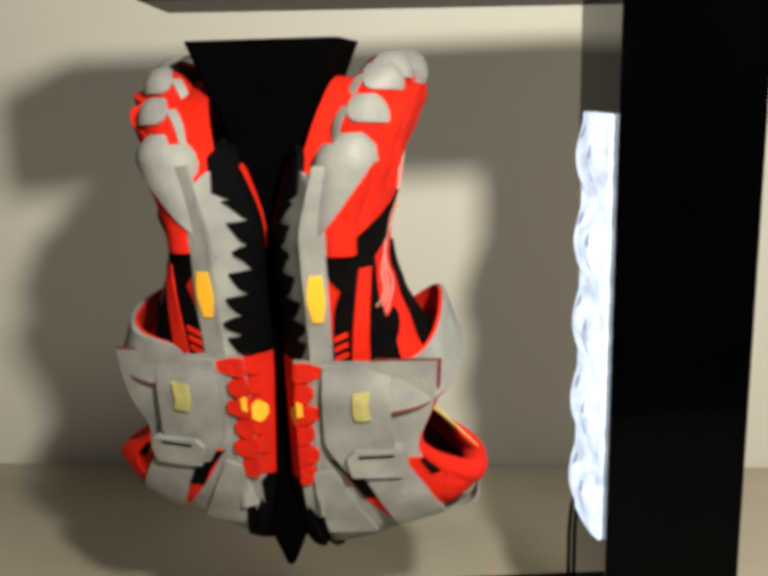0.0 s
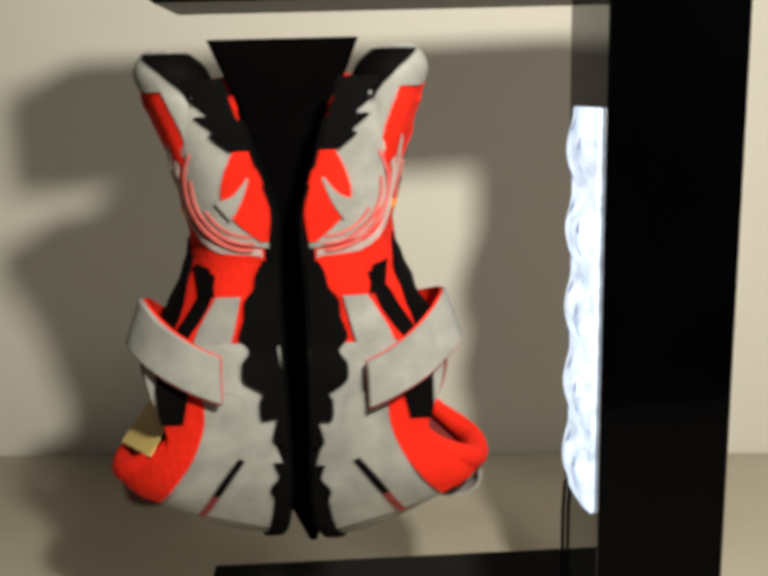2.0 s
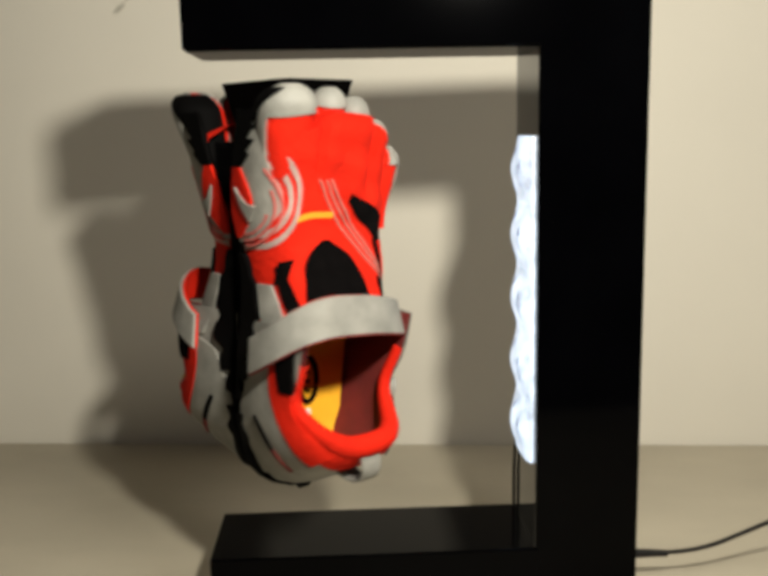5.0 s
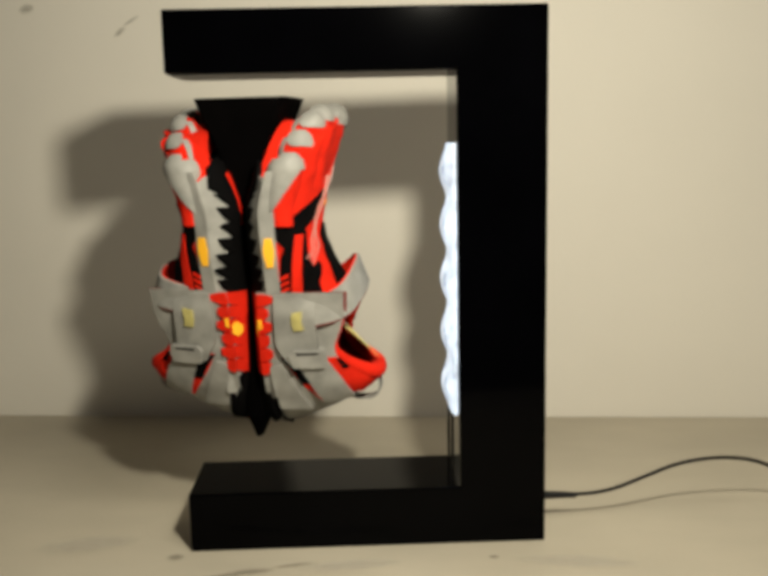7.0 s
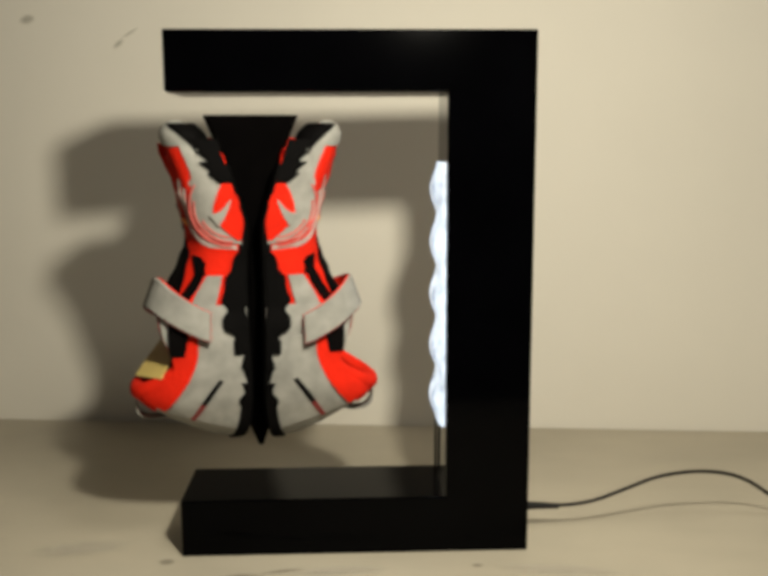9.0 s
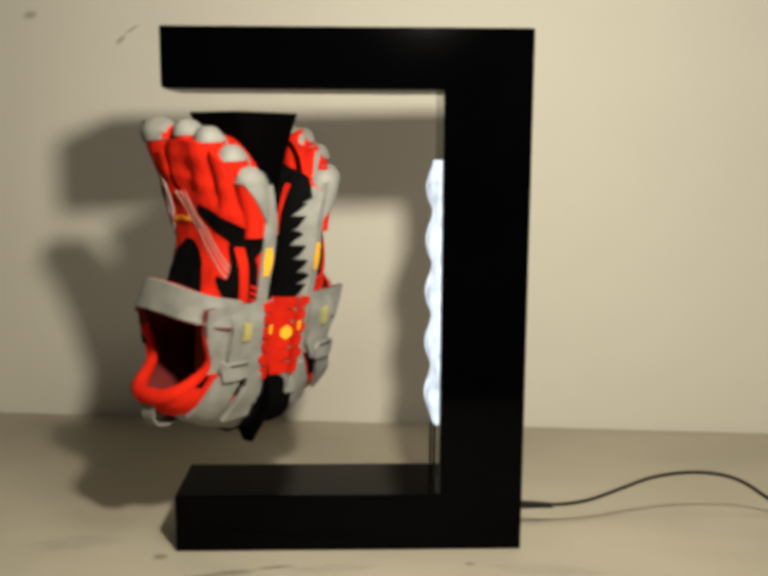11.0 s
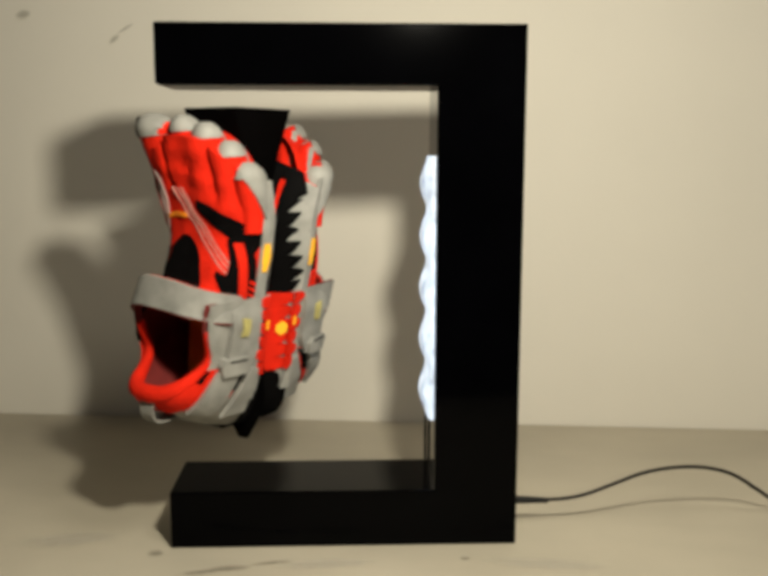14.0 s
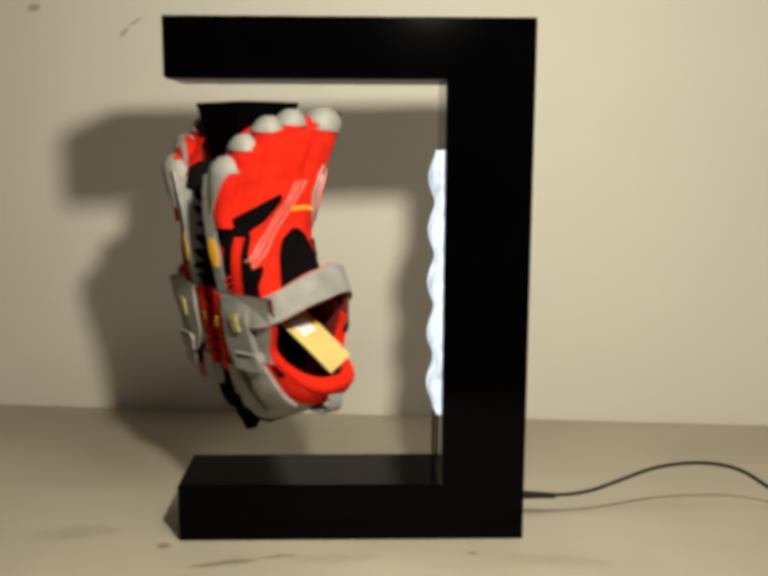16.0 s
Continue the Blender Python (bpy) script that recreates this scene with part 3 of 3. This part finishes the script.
    patch("outer_panel", OUTER, [(0.0270, 0.2060), (0.0265, 0.1656), (0.0366, 0.1455)], [(0.0600, 0.2060), (0.0610, 0.1789), (0.0630, 0.1429)], WEB, "grey strap panel", 0.0050, 18, 12)
    patch("buckle_plate", OUTER, [(0.042, 0.1597), (0.0379, 0.1549), (0.0401, 0.1447)], [(0.066, 0.1597), (0.068, 0.1535), (0.0655, 0.1442)], GREY, "grey strap loop", 0.0082, 10, 8)
    patch("slot", OUTER, [(0.044, 0.1575), (0.061, 0.1585)], [(0.044, 0.1562), (0.061, 0.1572)], BLACK, "dark slot", 0.0087, 8, 3)
    patch("tag", OUTER, [(0.0425, 0.1910), (0.0420, 0.1840), (0.0435, 0.1770)], [(0.0510, 0.1920), (0.0500, 0.1840), (0.0515, 0.1780)], FADED, "faded yellow woven tag", 0.0066, 8, 4)
    for k in range(6):
        z = 0.2060 - 0.0121 * k
        reach = (0.0270, 0.0215, 0.0235, 0.0205, 0.0225, 0.0195)[k]
        patch("outsole_lug", OUTER, [(0.0105, z), (0.0170, z + 0.0006), (reach, z - 0.0015)], [(0.0105, z - 0.0108), (0.0170, z - 0.0100), (reach, z - 0.0065)], RED, "red sole lug", 0.0028, 10, 6)
    patch("dot", OUTER, [(0.0125, 0.1850), (0.0125, 0.1760)], [(0.0155, 0.1840), (0.0155, 0.1770)], YELLOW, "yellow dot", 0.0036, 6, 3)
    patch("red_side", OUTER, [(0.030, 0.1500), (0.040, 0.1330), (0.060, 0.1080)], [(0.078, 0.1500), (0.086, 0.1400), (0.094, 0.1180)], RED, "red heel side", 0.0012, 16, 12)
    patch("slit", OUTER, [(0.0290, 0.1500), (0.0385, 0.1380), (0.0445, 0.1270)], [(0.0440, 0.1490), (0.0535, 0.1365), (0.0590, 0.1270)], BLACK, "black mesh slit", 0.0022, 12, 5)
    patch("strap_tail", OUTER, [(0.0430, 0.1480), (0.0520, 0.1300), (0.0620, 0.1100)], [(0.0680, 0.1480), (0.0790, 0.1300), (0.0860, 0.1160)], WEB, "grey strap tail running to the heel", 0.0050, 16, 8)
    patch("slit", OUTER, [(0.0750, 0.1495), (0.0800, 0.1400)], [(0.0810, 0.1495), (0.0850, 0.1410)], BLACK, "black mesh slit", 0.0024, 8, 4)
    patch("heel_rand", OUTER, [(0.0190, 0.1420), (0.0200, 0.1200), (0.0240, 0.1020)], [(0.0290, 0.1440), (0.0385, 0.1250), (0.0500, 0.1020)], GREY, "pale grey heel rand", 0.0030, 14, 8)
    # inner side
    patch("rand", INNER, [(0.034, 0.345), (0.0222, 0.303), (0.0149, 0.2772), (0.0150, 0.2600)], [(0.060, 0.345), (0.054, 0.3200), (0.054, 0.2950), (0.046, 0.2760), (0.030, 0.2620)], GREY, "pale grey rubber rand", 0.0016, 30, 12)
    zs = [0.348 - 0.0045 * i for i in range(9)]
    tooth = (-0.0030, 0.0050, -0.0015, 0.0028, -0.0035, 0.0046, -0.0020, 0.0022, -0.0050)
    patch("toe_print", INNER, [(0.0320 - 0.30 * (0.346 - z), z) for z in zs],
          [(0.0520 - 0.42 * (0.346 - z) + d, z + (0.004 if d > 0 else 0.0)) for d, z in zip(tooth, zs)], RUBBER, "black saw-toothed print", 0.0034, 40, 6)
    patch("inner_flash", INNER, [(0.0240, 0.3150), (0.0163, 0.2953), (0.0135, 0.2780), (0.0150, 0.2640)], [(0.0290, 0.3150), (0.0350, 0.3020), (0.0375, 0.2900), (0.0330, 0.2780), (0.0190, 0.2640)], RED, "red flash", 0.0030, 30, 6)
    patch("flash_tooth", INNER, [(0.0330, 0.2760), (0.0280, 0.2850), (0.0235, 0.2975)], [(0.0400, 0.2860), (0.0320, 0.2890), (0.0240, 0.2985)], GREY, "grey tooth across the red flash", 0.0042, 10, 4)
    for r, b0, b1 in ((0.0240, -1.6, -0.5), (0.0275, -1.65, 0.1), (0.0308, -1.6, 0.5)):
        bs = [b0 + (b1 - b0) * i / 10 for i in range(11)]
        patch("arc_print", INNER, [(0.0240 + (r + 0.0012) * math.cos(b), 0.294 + 1.12 * (r + 0.0012) * math.sin(b)) for b in bs],
              [(0.0240 + r * math.cos(b), 0.294 + 1.12 * r * math.sin(b)) for b in bs], PINK, "thin pink curved print", 0.0024, 24, 3)
    wide = curve([(0.150, 0.0155), (0.165, 0.0190), (0.185, 0.0300), (0.215, 0.0310), (0.2524, 0.0190)])
    zs = (0.2524, 0.246, 0.238, 0.231, 0.222, 0.211, 0.203, 0.195, 0.188, 0.179, 0.176, 0.165, 0.166, 0.152, 0.150)
    tooth = (0.0, 0.001, -0.001, 0.0015, -0.0005, 0.002, -0.003, 0.0015, 0.002, -0.005, -0.001, 0.004, -0.004, 0.003, -0.002)
    patch("sole_print", INNER, [(0.0120, z) for z in zs], [(wide(z) + d, z) for d, z in zip(tooth, zs)], RUBBER, "black ragged sole edge", 0.0034, 56, 8)
    patch("heel_print", INNER, [(0.0120, 0.1400), (0.0130, 0.1000)], [(0.0190, 0.1400), (0.0165, 0.1320), (0.0215, 0.1240), (0.0180, 0.1150), (0.0225, 0.1000)], RUBBER, "black ragged heel edge", 0.0036, 24, 5)
    patch("small_panel", INNER, [(0.0470, 0.2480), (0.0450, 0.2330)], [(0.0540, 0.2500), (0.0530, 0.2330)], BLACK, "black mesh panel", 0.0016, 8, 4)
    patch("anchor", INNER, [(0.0312, 0.2328), (0.038, 0.2072), (0.0462, 0.1887)], [(0.0435, 0.2328), (0.0571, 0.2072), (0.0611, 0.183)], WEB, "grey strap anchor", 0.0030, 16, 6)
    patch("heel_panel", INNER, [(0.0330, 0.1787), (0.0150, 0.143), (0.0130, 0.113), (0.0170, 0.0950)], [(0.060, 0.1872), (0.056, 0.164), (0.0670, 0.134), (0.0800, 0.116)], WEB, "grey heel panel", 0.0020, 26, 9)
    patch("slit", INNER, [(0.0342, 0.143), (0.0430, 0.1305), (0.0489, 0.122)], [(0.0375, 0.1445), (0.0468, 0.1325), (0.0529, 0.1235)], BLACK, "thin dark slit", 0.0028, 14, 3)
    patch("slit", INNER, [(0.0489, 0.122), (0.058, 0.108)], [(0.0529, 0.1235), (0.0615, 0.109)], LINING, "thin red slit", 0.0028, 8, 3)
    patch("red_band", INNER, [(0.054, 0.1900), (0.0540, 0.1700), (0.0600, 0.1480), (0.0734, 0.128), (0.082, 0.118)], [(0.0720, 0.1900), (0.0750, 0.1700), (0.0800, 0.1500), (0.0897, 0.142), (0.100, 0.128)], RED, "red heel band", 0.0026, 26, 7)
    patch("mesh_panel", INNER, [(0.0600, 0.2020), (0.0610, 0.1860), (0.0650, 0.1660)], [(0.0780, 0.2020), (0.0780, 0.1860), (0.0780, 0.1660)], BLACK, "black mesh panel under the strap", 0.0034, 14, 6)
    patch("heel_red", heel, [(-0.45, 0.80), (0.0, 0.78), (0.45, 0.80)], [(-0.45, 1.0), (0.0, 1.0), (0.45, 1.0)], RED, "red heel edge", 0.0016, 24, 5)
    # strap over the instep, a loose arch wider than the foot
    def ease(v):
        t = max(0.0, min(1.0, (v - 0.3) / 0.55))
        return t * t * (3 - 2 * t)

    def arch(v, off=0.0):
        a = math.pi * (0.03 + 0.94 * v)
        c, q = math.cos(a), math.sin(a)
        loose = 1 + off / 0.06
        return (-0.008 - (0.0535 - 0.0090 * max(0.0, 2 * v - 1) ** 2) * loose * math.copysign(abs(c) ** 0.8, c), 0.024 + (0.0605 + 0.003 * (1 - v)) * loose * q ** 0.55,
                0.222 + 0.3 * strap_drop - strap_drop * ease(v) - 0.028 * max(0.0, 1 - 2 * v) ** 2 - 0.008 * max(0.0, 2 * v - 1) ** 3)

    def strap_bm(z0, z1, off0, off1):
        rows = []
        for i in range(49):
            v = i / 48
            wave = 0.0008 * noise.noise(Vector((v * 9, side * 2, z0 * 50)))
            flare = 0.36 * math.sin(math.pi * min(1.0, 0.10 + 0.90 * v))
            row = []
            for off, h, lift in ((off0, z0, 0.0), (off1, z0 + 0.0006, wave), (off1, (z0 + z1) / 2, wave), (off1, z1 - 0.0006, wave), (off0, z1, 0.0)):
                q = arch(v, off - flare * h)
                row.append(Vector((q[0], q[1] + lift, q[2] + h)))
            rows.append(row)
        bm = grid_bm(rows, True)
        bm.verts.ensure_lookup_table()
        bm.faces.new(bm.verts[:5])
        bm.faces.new(bm.verts[-5:])
        return to_side(bm, side)
    strap = add("strap", strap_bm(-0.0115, 0.0115, -0.0006, 0.0014), WEB, "pale grey hook-and-loop strap")
    add("strap_lining", strap_bm(-0.0114, 0.0114, -0.0024, -0.0008), RED, "red inner face of the strap", strap)
    add("binding", strap_bm(-0.0128, -0.0100, -0.0014, 0.0006), LINING, "red strap edging", strap)
    # pull loop under the heel
    start, end = heel(0.0, 0.97), heel(0.0, 0.66)
    rows = []
    for i in range(15):
        t = i / 14
        q = start.lerp(end, t) + Vector((0.006, 0.75, -0.66)) * (0.0125 * math.sin(math.pi * t) ** 0.8 - 0.001)
        w = 0.0075 - 0.001 * math.sin(math.pi * t)
        rows.append([q + Vector((dx * w, dn, -dn)) for dx, dn in ((-1, 0), (1, 0), (1, 0.0013), (-1, 0.0013))])
    add("pull_loop", to_side(grid_bm(rows, True), side), WEB, "pale grey fabric pull loop")
    return shoe


def build_card():
    card = tagged(new("paper_card"), "folded yellow printed card tucked into the shoe's opening", "card")
    top = (Vector((0.024, 0.044, 0.212)), Vector((-0.010, 0.036, 0.215)))
    low = (Vector((-0.010, 0.100, 0.154)), Vector((-0.049, 0.080, 0.159)))

    def at(u, v, lift=0.0):
        a = top[0].lerp(top[1], u)
        b = low[0].lerp(low[1], u)
        return a.lerp(b, v) + Vector((-lift * 0.6, 0.003 * math.sin(math.pi * v) + lift * 0.8, 0))
    rows = [[at(i / 6, j / 8) for i in range(7)] for j in range(9)]
    low_rows = [[at(i / 6, j / 8, -0.0006) for i in range(6, -1, -1)] for j in range(9)]
    sheet = part("sheet", to_side(grid_bm([a + b for a, b in zip(rows, low_rows)], True), 1), CARD, card)

    def print_area(name, u0, u1, v0, v1, mat, plabel):
        part(name, to_side(grid_bm([[at(u0 + (u1 - u0) * i / 4, v0 + (v1 - v0) * j / 4, 0.0006) for i in range(5)] for j in range(5)]), 1), mat, sheet, plabel)
    print_area("printed_patch", 0.2, 0.75, 0.38, 0.56, WHITE, "white printed patch")
    print_area("printed_spot", 0.04, 0.18, 0.24, 0.42, YELLOW, "yellow printed spot")
    print_area("printed_spot", 0.78, 0.96, 0.36, 0.52, YELLOW, "yellow printed spot")
    print_area("print_bar", 0.1, 0.8, 0.25, 0.275, BLACK, "thin dark printed line")
    return card


def build_holder():
    holder = tagged(new("floating_holder"), "matte black wedge-shaped holder floating under the stand's top beam", "holder")
    thick = curve([(0.086, 0.002), (0.10, 0.0065), (0.11, 0.0090), (0.125, 0.0080), (0.14, 0.0045), (0.25, 0.0045), (0.262, 0.006), (0.275, 0.0092), (0.318, 0.0190), (0.365, 0.0372)])
    wide = curve([(0.086, 0.005), (0.11, 0.015), (0.2, 0.02), (0.275, 0.022), (0.318, 0.0245), (0.365, 0.0275)])
    lean = curve([(0.086, -0.004), (0.13, -0.0015), (0.365, -0.001)])

    def loft(z0, z1, n):
        rows = []
        for i in range(n):
            z = z0 + (z1 - z0) * i / (n - 1)
            t, w, y = thick(z), wide(z), lean(z)
            c = min(0.0025, t * 0.5)
            rows.append([(-w + c, y - t, z), (w - c, y - t, z), (w, y - t + c, z), (w, y + t - c, z), (w - c, y + t, z), (-w + c, y + t, z), (-w, y + t - c, z), (-w, y - t + c, z)])
        bm = grid_bm(rows, True)
        bm.verts.ensure_lookup_table()
        bm.faces.new(bm.verts[:8])
        bm.faces.new(bm.verts[-8:])
        return bm
    part("wedge", loft(0.262, 0.365, 24), HOLDER, holder)
    part("stem", loft(0.086, 0.2615, 24), HOLDER, holder, "thin black stem between the soles")
    return holder


holder = build_holder()
shoe_a = build_shoe("toe_shoe", -1, "red and grey five-toe shoe with a yellow insole", 0.011)
shoe_b = build_shoe("toe_shoe", 1, "red and grey five-toe shoe with a card inside", 0.023)
card = build_card()

STEADY = curve([(0.0, -100.0), (0.1, -90.5), (1.97, 90.0), (3.7, 269.0), (7.13, 631.0), (8.92, 812.0), (12.0, 1172.0), (13.45, 1351.0), (15.0, 1532.0), (15.5, 1595.0), (16.0, 1659.0)])


def turn_at(t):
    """The holder's turn in degrees: it runs a little unevenly within each round."""
    c = math.cos(radians(STEADY(t)))
    return STEADY(t) - 2.2 - 4.5 * c - 1.0 * c * c


def motions():
    rows = [(0.25 * i, pose(*AXIS, 0, 0, turn_at(0.25 * i))) for i in range(65)]
    for thing in (holder, shoe_a, shoe_b, card):
        walk(thing, rows)


motions()
